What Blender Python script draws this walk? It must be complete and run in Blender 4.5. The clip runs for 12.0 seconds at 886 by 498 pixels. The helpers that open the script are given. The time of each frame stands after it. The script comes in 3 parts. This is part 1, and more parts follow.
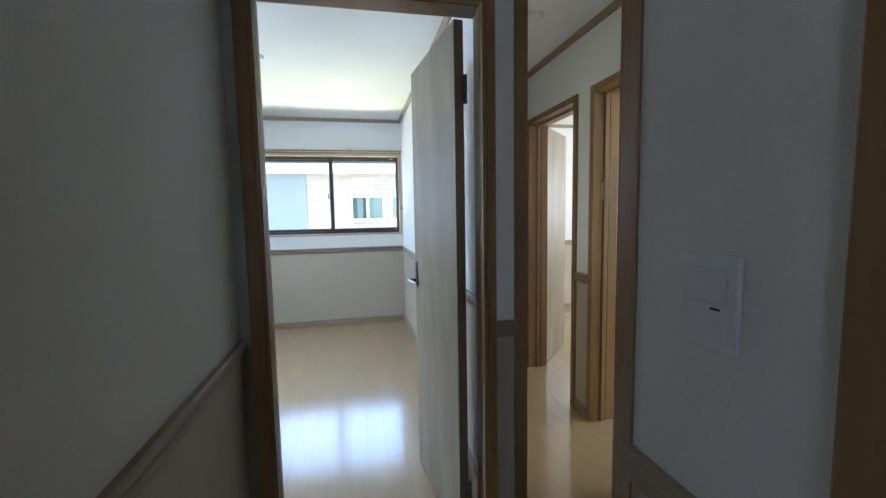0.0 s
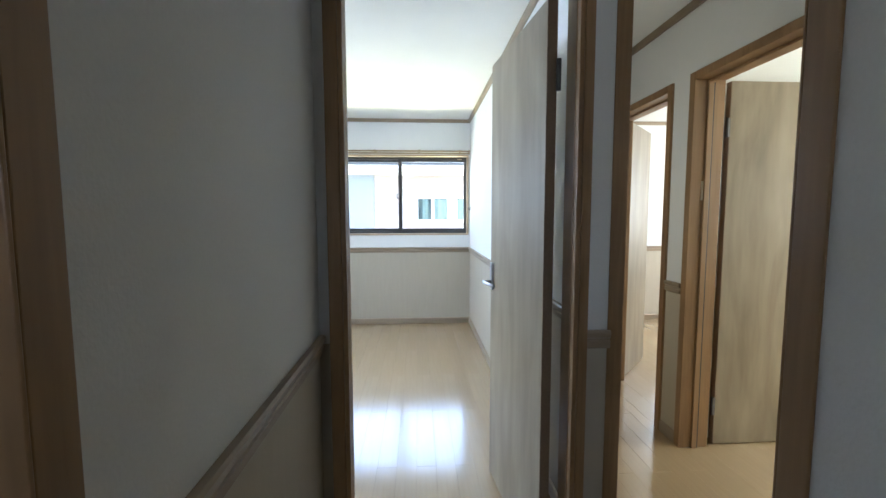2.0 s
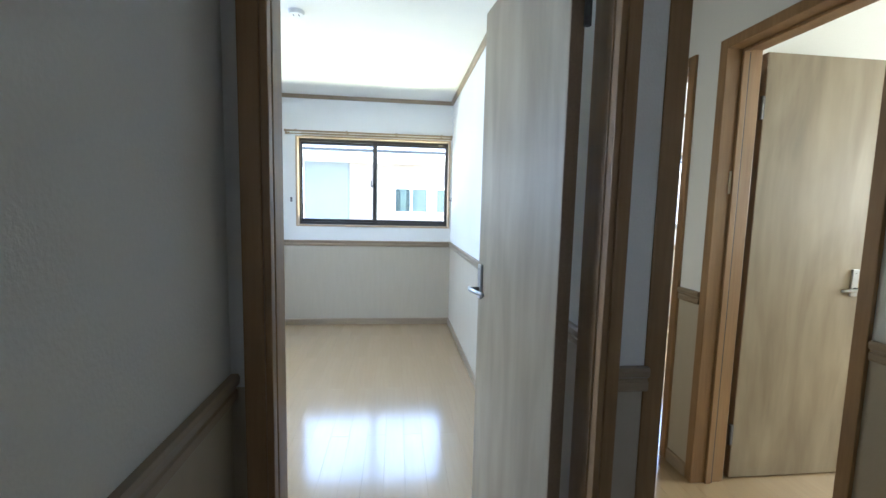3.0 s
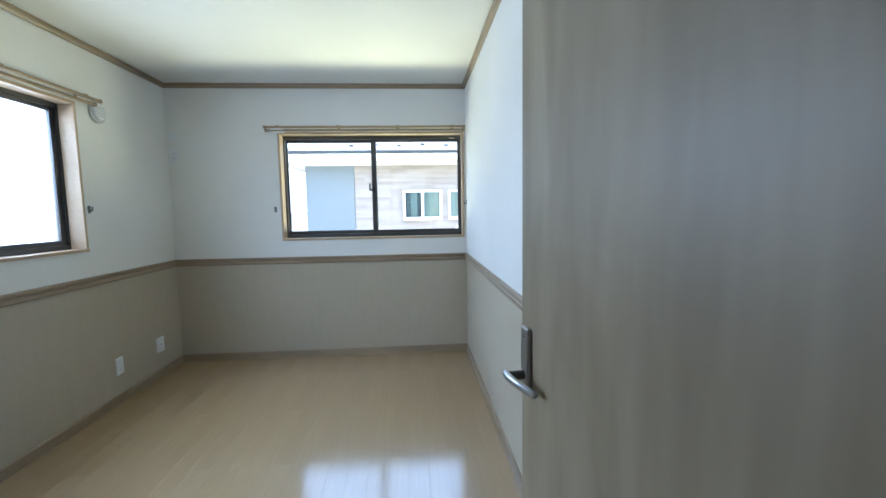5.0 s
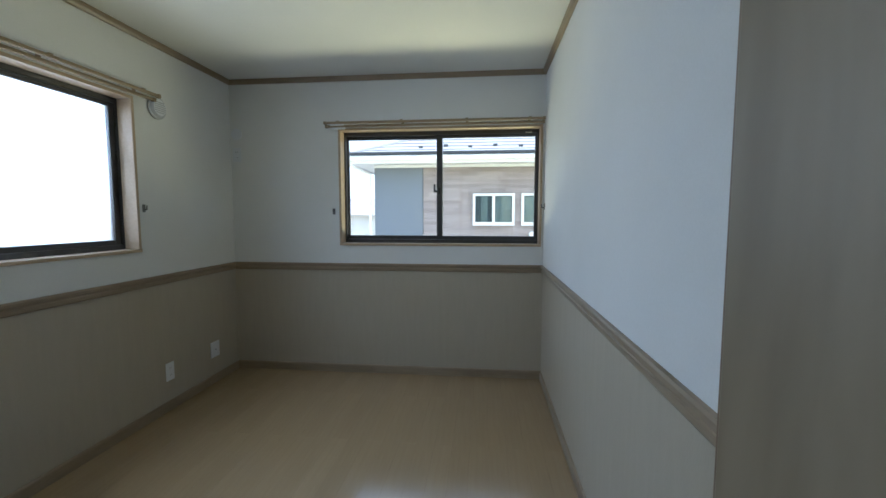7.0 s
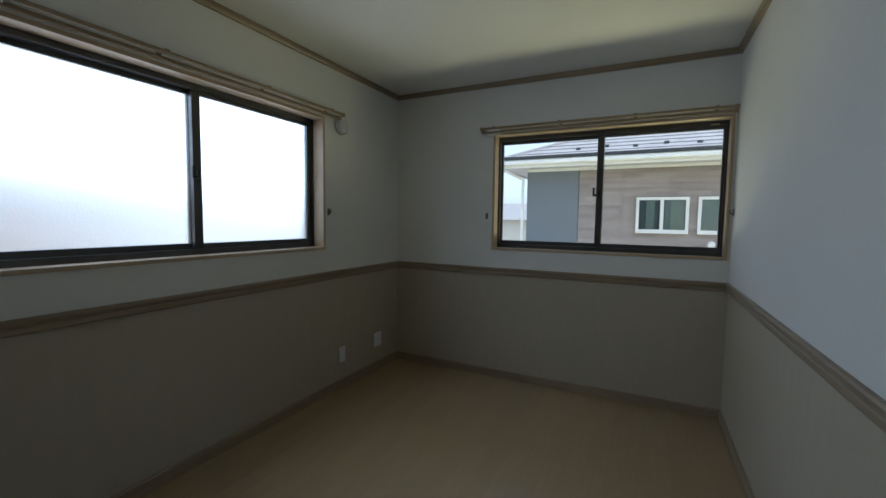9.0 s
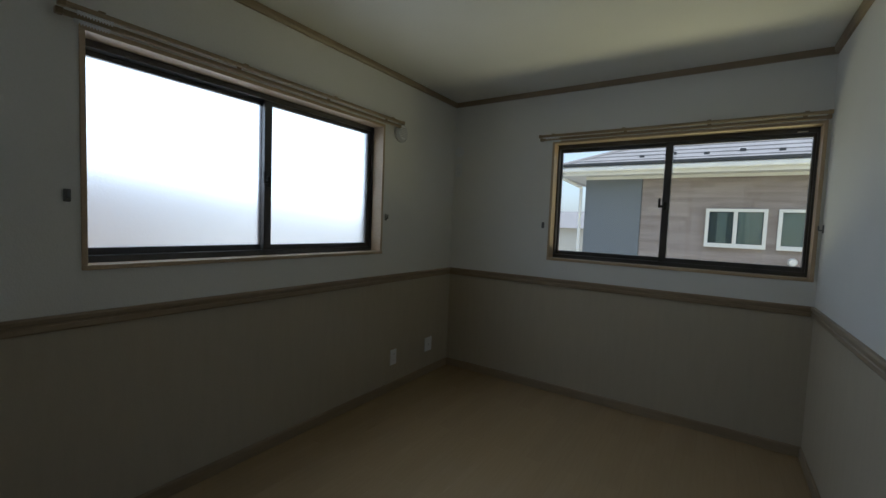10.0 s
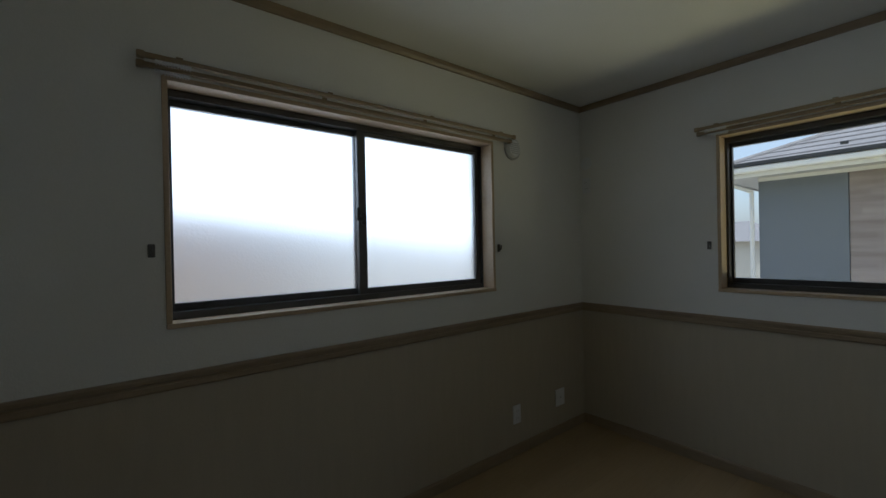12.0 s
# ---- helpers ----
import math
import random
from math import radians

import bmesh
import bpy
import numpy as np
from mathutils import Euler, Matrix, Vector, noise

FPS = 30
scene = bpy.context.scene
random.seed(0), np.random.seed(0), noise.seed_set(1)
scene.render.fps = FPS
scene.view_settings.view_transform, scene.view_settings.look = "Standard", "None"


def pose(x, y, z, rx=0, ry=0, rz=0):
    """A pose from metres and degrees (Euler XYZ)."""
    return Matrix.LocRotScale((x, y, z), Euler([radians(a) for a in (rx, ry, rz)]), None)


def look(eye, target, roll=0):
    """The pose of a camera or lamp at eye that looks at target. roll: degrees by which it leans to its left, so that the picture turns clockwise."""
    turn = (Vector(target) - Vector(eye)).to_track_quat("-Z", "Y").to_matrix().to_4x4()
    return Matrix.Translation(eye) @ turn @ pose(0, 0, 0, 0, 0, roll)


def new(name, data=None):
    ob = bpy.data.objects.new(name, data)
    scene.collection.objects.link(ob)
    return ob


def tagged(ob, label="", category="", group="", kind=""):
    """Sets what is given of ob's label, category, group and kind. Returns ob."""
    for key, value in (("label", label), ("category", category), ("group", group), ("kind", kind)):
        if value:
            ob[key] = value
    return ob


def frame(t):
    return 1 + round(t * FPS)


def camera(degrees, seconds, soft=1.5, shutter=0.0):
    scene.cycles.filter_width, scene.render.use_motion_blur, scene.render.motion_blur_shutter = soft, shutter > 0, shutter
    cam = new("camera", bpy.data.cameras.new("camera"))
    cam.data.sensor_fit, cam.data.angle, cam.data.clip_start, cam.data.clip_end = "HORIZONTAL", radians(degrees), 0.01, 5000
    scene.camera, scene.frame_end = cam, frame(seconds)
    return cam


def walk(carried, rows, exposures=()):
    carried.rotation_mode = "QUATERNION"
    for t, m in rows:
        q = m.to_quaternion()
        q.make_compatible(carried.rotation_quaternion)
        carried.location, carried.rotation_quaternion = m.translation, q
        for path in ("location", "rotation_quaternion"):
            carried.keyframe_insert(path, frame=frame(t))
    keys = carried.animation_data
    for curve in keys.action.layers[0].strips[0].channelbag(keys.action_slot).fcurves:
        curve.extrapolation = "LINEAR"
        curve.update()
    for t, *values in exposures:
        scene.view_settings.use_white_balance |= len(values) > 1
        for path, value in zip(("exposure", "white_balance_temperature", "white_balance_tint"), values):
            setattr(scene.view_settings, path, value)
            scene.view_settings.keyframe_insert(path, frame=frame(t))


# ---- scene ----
cam = camera(94.2, 12.0)
PATH = [
    (0, (-0.118, -0.38, 1.316), (0.287, 1.571, 1.135), -1.0),
    (0.5, (-0.139, -0.377, 1.314), (-0.04, 1.612, 1.13), -0.7),
    (1, (-0.149, -0.382, 1.305), (-0.15, 1.609, 1.119), 0.5),
    (1.5, (-0.169, -0.373, 1.301), (-0.191, 1.619, 1.123), 0.5),
    (2, (-0.183, -0.275, 1.294), (-0.065, 1.715, 1.13), -0.1),
    (2.5, (-0.16, -0.065, 1.285), (0.009, 1.921, 1.117), 1.8),
    (2.7, (-0.154, 0.021, 1.277), (0.065, 1.999, 1.078), 1.4),
    (4.3, (-0.095, 0.631, 1.281), (0.116, 2.612, 1.112), 0.8),
    (4.5, (-0.053, 0.725, 1.285), (0.11, 2.71, 1.104), 0.4),
    (5, (-0.048, 0.887, 1.297), (0.09, 2.873, 1.113), -1.0),
    (5.5, (-0.046, 1.022, 1.288), (-0.054, 3.014, 1.103), -0.3),
    (6, (-0.012, 1.149, 1.29), (-0.150, 3.134, 1.088), 1.0),
    (6.5, (-0.025, 1.256, 1.288), (-0.118, 3.247, 1.132), 0.3),
    (7, (-0.028, 1.338, 1.297), (-0.229, 3.321, 1.138), -0.0),
    (7.5, (-0.026, 1.414, 1.292), (-0.432, 3.365, 1.125), 1.0),
    (7.7, (-0.056, 1.423, 1.306), (-0.544, 3.353, 1.112), 0.6),
    (9.5, (-0.064, 1.388, 1.297), (-1.067, 3.114, 1.174), 1.7),
    (10, (-0.078, 1.391, 1.315), (-1.181, 3.054, 1.192), 2.3),
    (10.5, (-0.082, 1.41, 1.31), (-1.258, 3.023, 1.182), 1.8),
    (11, (-0.119, 1.478, 1.319), (-1.39, 3.013, 1.16), 1.3),
    (11.5, (-0.224, 1.619, 1.332), (-1.61, 3.056, 1.21), 0.0),
    (12, (-0.313, 1.796, 1.355), (-1.876, 3.044, 1.348), -1.2),
]
EXPOSURES = [(0, 2.65, 4850, 11), (1.0, 3.05, 5100, 11), (2.5, 3.03, 4900, 11), (4.3, 2.98, 4800, 9), (5.0, 2.33, 4850, 9), (5.5, 1.98, 4950, 9), (6.5, 1.55, 5000, 9), (7.5, 1.07, 5100, 9), (9.5, 0.2, 5400, 9), (10.5, -0.08, 5550, 9), (12, -0.28, 5500, 9)]
walk(cam, [(t, look(eye, target, roll)) for t, eye, target, roll in PATH], EXPOSURES)

# ---- world and sun ----
SUN_EL, SUN_AZ = 64.0, 112.0   # degrees; azimuth clockwise from +y
world = bpy.data.worlds.new("sky_world")
scene.world = world
world.use_nodes = True
wn = world.node_tree.nodes
sky = wn.new("ShaderNodeTexSky")
sky.sky_type, sky.sun_disc = "NISHITA", False
sky.sun_elevation, sky.sun_rotation = radians(SUN_EL), radians(SUN_AZ)
sky.dust_density, sky.ozone_density = 3.5, 1.0
wn["Background"].inputs["Strength"].default_value = 0.15
haze = wn.new("ShaderNodeMix")        # thin bright haze over the whole sky
haze.data_type, haze.blend_type = "RGBA", "ADD"
haze.inputs[0].default_value = 1.0
haze.inputs[7].default_value = (3.1, 3.1, 3.05, 1)
world.node_tree.links.new(sky.outputs[0], haze.inputs[6])
world.node_tree.links.new(haze.outputs[2], wn["Background"].inputs["Color"])
sun = new("sun", bpy.data.lights.new("sun", "SUN"))
sun.data.energy, sun.data.angle, sun.data.color = 3.9, radians(0.6), (1.0, 0.97, 0.92)
sun_dir = Vector((math.sin(radians(SUN_AZ)) * math.cos(radians(SUN_EL)), math.cos(radians(SUN_AZ)) * math.cos(radians(SUN_EL)), math.sin(radians(SUN_EL))))
sun.matrix_world = look(sun_dir * 40, (0, 0, 0))


def area_lamp(name, centre, target, wide, high, watts, colour, roll=0):
    """An area lamp: sky light outside the frosted window, elsewhere an added fill."""
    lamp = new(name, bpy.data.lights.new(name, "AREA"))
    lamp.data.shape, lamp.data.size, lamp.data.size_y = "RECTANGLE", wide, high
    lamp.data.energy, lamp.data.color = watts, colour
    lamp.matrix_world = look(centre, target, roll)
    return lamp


DAY = (0.86, 0.94, 1.0)
area_lamp("frosted_window_sky", (-2.52, 3.05, 1.90), (0, 3.0, 0.92), 2.5, 0.98, 12.5, DAY, 6)
# warm fill lamps in openings added to unseen walls, to light the hall
area_lamp("bedroom_fill", (4.56, 3.35, 1.52), (0, 3.35, 1.52), 1.26, 0.85, 9.0, (1.0, 0.88, 0.62))
area_lamp("small_room_fill", (4.56, 1.15, 1.52), (0, 1.15, 1.52), 0.78, 0.85, 10.0, (1.0, 0.87, 0.56))
area_lamp("landing_fill", (-0.65, -1.97, 1.50), (-0.65, 0, 1.50), 0.38, 0.38, 0.22, (1.0, 0.80, 0.55))
# unseen lamp added outside below the clear window: yellow patch on the ceiling
area_lamp("ceiling_fill", (0.4, 5.9, 0.66), (0.0, 3.7, 2.4), 1.8, 0.45, 19.0, (1.0, 0.86, 0.42))

# ---- materials ----
def material(name, a, b, rough=0.5, metal=0.0, scale=8.0, stretch=(1, 1, 1), fine=120.0, fine_stretch=(1, 1, 1), bump=0.1, spots=0.0, spec=0.5, vary=0.0, rough_vary=0.08, coat=0.0, warp=0.0, island=0.0):
    """Two colours mixed by a coarse stretched noise, with fine grain as relief and a slight change of gloss."""
    m = bpy.data.materials.new(name)
    m.use_nodes = True
    nt = m.node_tree
    n, l = nt.nodes, nt.links
    p = n["Principled BSDF"]
    p.inputs["Metallic"].default_value = metal
    p.inputs["Specular IOR Level"].default_value = spec
    if coat:
        p.inputs["Coat Weight"].default_value, p.inputs["Coat Roughness"].default_value, p.inputs["Coat IOR"].default_value = coat, 0.13, 1.65
    tc = n.new("ShaderNodeTexCoord")

    def noise_at(s, st, detail):
        mp = n.new("ShaderNodeMapping")
        mp.inputs["Scale"].default_value = st
        l.new(tc.outputs["Object"], mp.inputs["Vector"])
        t = n.new("ShaderNodeTexNoise")
        t.inputs["Scale"].default_value, t.inputs["Detail"].default_value = s, detail
        l.new(mp.outputs[0], t.inputs["Vector"])
        return t
    big, small = noise_at(scale, stretch, 4), noise_at(fine, fine_stretch, 2)
    big.inputs["Distortion"].default_value = warp
    mixf = n.new("ShaderNodeMath")
    mixf.operation = "MULTIPLY_ADD"
    mixf.inputs[1].default_value, mixf.inputs[2].default_value = 0.35, 0.0
    l.new(small.outputs[0], mixf.inputs[0])
    addf = n.new("ShaderNodeMath")
    addf.operation = "MULTIPLY_ADD"
    addf.inputs[1].default_value = 0.75
    l.new(big.outputs[0], addf.inputs[0])
    l.new(mixf.outputs[0], addf.inputs[2])
    ramp = n.new("ShaderNodeValToRGB")
    ramp.color_ramp.elements[0].position, ramp.color_ramp.elements[1].position = 0.36, 0.74
    ramp.color_ramp.elements[0].color, ramp.color_ramp.elements[1].color = (*a, 1), (*b, 1)
    l.new(addf.outputs[0], ramp.inputs[0])
    colour = ramp.outputs[0]
    if vary or island:
        info, hsv, k = n.new("ShaderNodeNewGeometry" if island else "ShaderNodeObjectInfo"), n.new("ShaderNodeHueSaturation"), n.new("ShaderNodeMath")
        k.operation = "MULTIPLY_ADD"
        k.inputs[1].default_value, k.inputs[2].default_value = vary + island, 1.0 - (vary + island) / 2
        l.new(info.outputs["Random Per Island" if island else "Random"], k.inputs[0])
        l.new(k.outputs[0], hsv.inputs["Value"])
        l.new(colour, hsv.inputs["Color"])
        colour = hsv.outputs[0]
    l.new(colour, p.inputs["Base Color"])
    r = n.new("ShaderNodeMath")
    r.operation = "MULTIPLY_ADD"
    r.inputs[1].default_value, r.inputs[2].default_value = rough_vary, rough - rough_vary / 2
    l.new(big.outputs[0], r.inputs[0])
    l.new(r.outputs[0], p.inputs["Roughness"])
    if bump:
        bp = n.new("ShaderNodeBump")
        bp.inputs["Strength"].default_value, bp.inputs["Distance"].default_value = bump, 0.002
        l.new(small.outputs[0], bp.inputs["Height"])
        l.new(bp.outputs[0], p.inputs["Normal"])
    return m


PAPER = material("white_wallpaper", (0.725, 0.72, 0.685), (0.785, 0.78, 0.75), 0.75, scale=1.6, fine=170, fine_stretch=(1, 1, 0.8), bump=0.35, spec=0.25)
LINEN = material("beige_wallpaper", (0.432, 0.382, 0.292), (0.457, 0.407, 0.312), 0.75, scale=30, stretch=(1, 1, 0.12), fine=230, fine_stretch=(1, 1, 0.3), bump=0.2, spec=0.25)
CEIL = material("ceiling_paper", (0.76, 0.76, 0.73), (0.82, 0.82, 0.79), 0.8, scale=1.5, fine=110, bump=0.4, spec=0.2)
TRIM = material("taupe_wood_trim", (0.215, 0.124, 0.050), (0.33, 0.20, 0.085), 0.42, scale=14, stretch=(1, 1, 0.12), fine=90, fine_stretch=(1, 1, 0.06), bump=0.08)
TRIM_H = material("taupe_rail_wood", (0.235, 0.178, 0.112), (0.325, 0.254, 0.166), 0.42, scale=10, stretch=(0.15, 0.15, 1), fine=90, fine_stretch=(0.1, 0.1, 1), bump=0.08)
OAKF = material("window_casing_wood", (0.42, 0.31, 0.19), (0.54, 0.42, 0.28), 0.4, scale=10, stretch=(0.3, 0.3, 0.3), fine=80, bump=0.06)
LEAF = material("pale_maple_laminate", (0.200, 0.157, 0.096), (0.345, 0.284, 0.188), 0.45, scale=3.0, stretch=(1, 1, 0.26), fine=18, fine_stretch=(1, 1, 0.16), bump=0.03, rough_vary=0.18, spec=0.42, warp=2.0)
EDGE = material("door_edge_band", (0.20, 0.14, 0.085), (0.28, 0.20, 0.125), 0.45, scale=12, stretch=(1, 1, 0.1), bump=0.05)
PLANK = material("maple_floor_board", (0.365, 0.262, 0.142), (0.415, 0.305, 0.172), 0.17, scale=7, stretch=(1, 0.12, 1), fine=60, fine_stretch=(1, 0.06, 1), bump=0.02, vary=0.03, rough_vary=0.05, spec=0.6, coat=0.8)
SUBFLOOR = material("floor_joint", (0.29, 0.215, 0.13), (0.32, 0.24, 0.15), 0.6)
ALU = material("dark_bronze_aluminium", (0.085, 0.083, 0.082), (0.115, 0.113, 0.112), 0.30, metal=0.7, fine=300, bump=0.03)
STEEL = material("satin_metal", (0.42, 0.43, 0.44), (0.52, 0.53, 0.54), 0.32, metal=1.0, fine=300, bump=0.02)
DARKSTEEL = material("dark_hinge_metal", (0.10, 0.10, 0.10), (0.16, 0.16, 0.16), 0.4, metal=0.9)
PLASTIC = material("white_plastic", (0.70, 0.71, 0.72), (0.78, 0.79, 0.80), 0.35, fine=200, bump=0.02)
GREYPL = material("grey_plastic", (0.45, 0.45, 0.45), (0.52, 0.52, 0.52), 0.4)
BLACK = material("black_plastic", (0.02, 0.02, 0.02), (0.035, 0.035, 0.035), 0.4)
RAILMAT = material("wood_print_curtain_rail", (0.26, 0.195, 0.115), (0.33, 0.255, 0.155), 0.35, scale=10, stretch=(0.2, 0.2, 1), bump=0.03)
HOOKMAT = material("dark_grey_plastic", (0.13, 0.13, 0.125), (0.18, 0.18, 0.175), 0.45)
SIDING = material("brick_pattern_siding", (0.26, 0.218, 0.205), (0.37, 0.325, 0.308), 0.8, scale=3.0, stretch=(0.6, 1, 6), fine=60, bump=0.5, island=0.2)
GREYSIDE = material("grey_siding", (0.155, 0.175, 0.20), (0.185, 0.205, 0.232), 0.7, scale=4, stretch=(1, 1, 5), fine=60, bump=0.3)
SHINGLE = material("grey_roof_shingle", (0.20, 0.187, 0.183), (0.275, 0.26, 0.256), 0.85, scale=5, fine=70, bump=0.5)
BROWNROOF = material("brown_roof_tile", (0.11, 0.075, 0.05), (0.17, 0.12, 0.08), 0.85, scale=4, fine=60, bump=0.4)
WHITEP = material("white_painted_metal", (0.74, 0.74, 0.72), (0.80, 0.80, 0.78), 0.4, bump=0.03)
GROUND = material("dry_sandy_ground", (0.40, 0.37, 0.30), (0.50, 0.46, 0.38), 0.95, scale=1.2, fine=25, bump=0.6)
BOUNCE = material("pale_yellow_bounce_sheet", (0.74, 0.62, 0.27), (0.80, 0.69, 0.33), 0.6, scale=2, fine=40, bump=0.1)
CREAM = material("cream_siding", (0.52, 0.49, 0.42), (0.60, 0.57, 0.50), 0.8, scale=3, stretch=(1, 1, 6), bump=0.2)
CURTAIN = material("pale_curtain", (0.17, 0.222, 0.24), (0.24, 0.295, 0.312), 0.9, scale=16, stretch=(1, 1, 0.05), bump=0.2)
DARKROOM = material("dim_interior", (0.07, 0.095, 0.115), (0.10, 0.125, 0.145), 0.8)
STICKER = material("cream_sticker", (0.62, 0.58, 0.45), (0.70, 0.66, 0.52), 0.5)


def glass(name, tint):
    m = bpy.data.materials.new(name)
    m.use_nodes = True
    n, l = m.node_tree.nodes, m.node_tree.links
    n.remove(n["Principled BSDF"])
    tr, gl, fr, mx = (n.new(k) for k in ("ShaderNodeBsdfTransparent", "ShaderNodeBsdfGlossy", "ShaderNodeFresnel", "ShaderNodeMixShader"))
    tr.inputs[0].default_value = (*tint, 1)
    gl.inputs["Roughness"].default_value = 0.02
    fr.inputs[0].default_value = 1.35
    l.new(fr.outputs[0], mx.inputs[0])
    l.new(tr.outputs[0], mx.inputs[1])
    l.new(gl.outputs[0], mx.inputs[2])
    l.new(mx.outputs[0], n["Material Output"].inputs[0])
    return m


def frosted(name):
    m = bpy.data.materials.new(name)
    m.use_nodes = True
    n, l = m.node_tree.nodes, m.node_tree.links
    p = n["Principled BSDF"]
    p.inputs["Base Color"].default_value = (0.97, 0.98, 0.98, 1)
    p.inputs["Transmission Weight"].default_value = 1.0
    p.inputs["Roughness"].default_value = 0.5
    p.inputs["IOR"].default_value = 1.45
    tc, v, bp = n.new("ShaderNodeTexCoord"), n.new("ShaderNodeTexVoronoi"), n.new("ShaderNodeBump")
    v.inputs["Scale"].default_value = 110
    bp.inputs["Strength"].default_value, bp.inputs["Distance"].default_value = 0.25, 0.002
    l.new(tc.outputs["Object"], v.inputs["Vector"])
    l.new(v.outputs["Distance"], bp.inputs["Height"])
    l.new(bp.outputs[0], p.inputs["Normal"])
    return m


CLEAR, FROST = glass("clear_window_glass", (0.96, 0.98, 0.97)), frosted("frosted_window_glass")


# ---- building helpers ----
def box(bm, x0, x1, y0, y1, z0, z1, bevel=0.0):
    x0, x1, y0, y1, z0, z1 = min(x0, x1), max(x0, x1), min(y0, y1), max(y0, y1), min(z0, z1), max(z0, z1)
    vs = [bm.verts.new((x, y, z)) for x in (x0, x1) for y in (y0, y1) for z in (z0, z1)]
    fs = [bm.faces.new([vs[i] for i in q]) for q in ((0, 1, 3, 2), (4, 6, 7, 5), (0, 4, 5, 1), (2, 3, 7, 6), (0, 2, 6, 4), (1, 5, 7, 3))]
    if bevel:
        bmesh.ops.bevel(bm, geom=list({e for f in fs for e in f.edges}), offset=bevel, segments=2, profile=0.5, affect="EDGES")


def tube(bm, p0, p1, r, n=12, r2=None):
    """A round bar from p0 to p1."""
    p0, p1 = Vector(p0), Vector(p1)
    d = p1 - p0
    m = Matrix.Translation((p0 + p1) / 2) @ d.to_track_quat("Z", "Y").to_matrix().to_4x4()
    bmesh.ops.create_cone(bm, cap_ends=True, segments=n, radius1=r, radius2=r if r2 is None else r2, depth=d.length, matrix=m)


def boxes(*rows, bevel=0.0):
    bm = bmesh.new()
    for r in rows:
        box(bm, *r, bevel=bevel)
    return bm


def mesh_of(name, bm, mats, smooth=False, place=None):
    if place:
        for v in bm.verts:
            v.co = place(v.co)
    bmesh.ops.recalc_face_normals(bm, faces=bm.faces)
    me = bpy.data.meshes.new(name)
    bm.to_mesh(me)
    bm.free()
    for m in mats if isinstance(mats, (list, tuple)) else [mats]:
        me.materials.append(m)
    if smooth:
        for p in me.polygons:
            p.use_smooth = True
    return me


def part(name, bm, mat, parent=None, label="", smooth=False, place=None):
    ob = new(name, mesh_of(name, bm, mat, smooth, place))
    ob.parent = parent
    return tagged(ob, label)


def thing(name, label, category, m=None, group="", kind=""):
    ob = new(name)
    if m is not None:
        ob.matrix_world = m
    return tagged(ob, label, category, group, kind)


def structure(name, bm, mat, label, category, place=None):
    return tagged(new(name, mesh_of(name, bm, mat, False, place)), label, category, "", "structure")


RAIL_Z = 0.885


def wall(name, along, lo, hi, c0, c1, holes=(), label="white textured wallpaper above beige linen wainscot", top=2.4):
    """A wall along 'x' or 'y' from lo to hi, between the planes c0 and c1, with holes (lo, hi, z0, z1) cut through."""
    us = sorted({lo, hi, *(u for h in holes for u in h[:2])})
    zs = sorted({-0.02, RAIL_Z, top, *(max(-0.02, z) for h in holes for z in h[2:])})
    solid = {}
    for i in range(len(us) - 1):
        for j in range(len(zs) - 1):
            u, z = (us[i] + us[i + 1]) / 2, (zs[j] + zs[j + 1]) / 2
            solid[i, j] = not any(h[0] < u < h[1] and h[2] < z < h[3] for h in holes)
    bm = bmesh.new()
    cache = {}

    def v(u, c, z):
        key = (u, c, z)
        if key not in cache:
            cache[key] = bm.verts.new((u, c, z) if along == "x" else (c, u, z))
        return cache[key]
    for (i, j), ok in solid.items():
        if not ok:
            continue
        a, b, z0, z1 = us[i], us[i + 1], zs[j], zs[j + 1]
        quads = [[(a, c0, z0), (b, c0, z0), (b, c0, z1), (a, c0, z1)], [(a, c1, z0), (b, c1, z0), (b, c1, z1), (a, c1, z1)]]
        for di, dj, q in ((-1, 0, [(a, c0, z0), (a, c1, z0), (a, c1, z1), (a, c0, z1)]), (1, 0, [(b, c0, z0), (b, c1, z0), (b, c1, z1), (b, c0, z1)]),
                          (0, -1, [(a, c0, z0), (b, c0, z0), (b, c1, z0), (a, c1, z0)]), (0, 1, [(a, c0, z1), (b, c0, z1), (b, c1, z1), (a, c1, z1)])):
            if not solid.get((i + di, j + dj), False):
                quads.append(q)
        for q in quads:
            f = bm.faces.new([v(*p) for p in q])
            f.material_index = 1 if z1 <= RAIL_Z + 1e-6 else 0
    return structure(name, bm, [PAPER, LINEN], label, "wall")


PROFILES = {
    "chair_rail": [(0, -0.030), (0.010, -0.030), (0.014, -0.024), (0.014, -0.006), (0.010, -0.003), (0.010, 0.003), (0.017, 0.008), (0.019, 0.022), (0.015, 0.030), (0, 0.030)],
    "baseboard": [(0, 0), (0.011, 0), (0.011, 0.055), (0.007, 0.063), (0, 0.065)],
    "cornice": [(0, 0), (0.008, 0), (0.014, -0.0), (0.022, 0.014), (0.026, 0.036), (0, 0.036)],
}
LABELS = {"chair_rail": "taupe wood-print chair rail with a grooved profile", "baseboard": "low taupe wood-print baseboard", "cornice": "brown wood cornice strip under the ceiling"}
BASE_Z = {"chair_rail": RAIL_Z, "baseboard": 0.001, "cornice": 2.362}


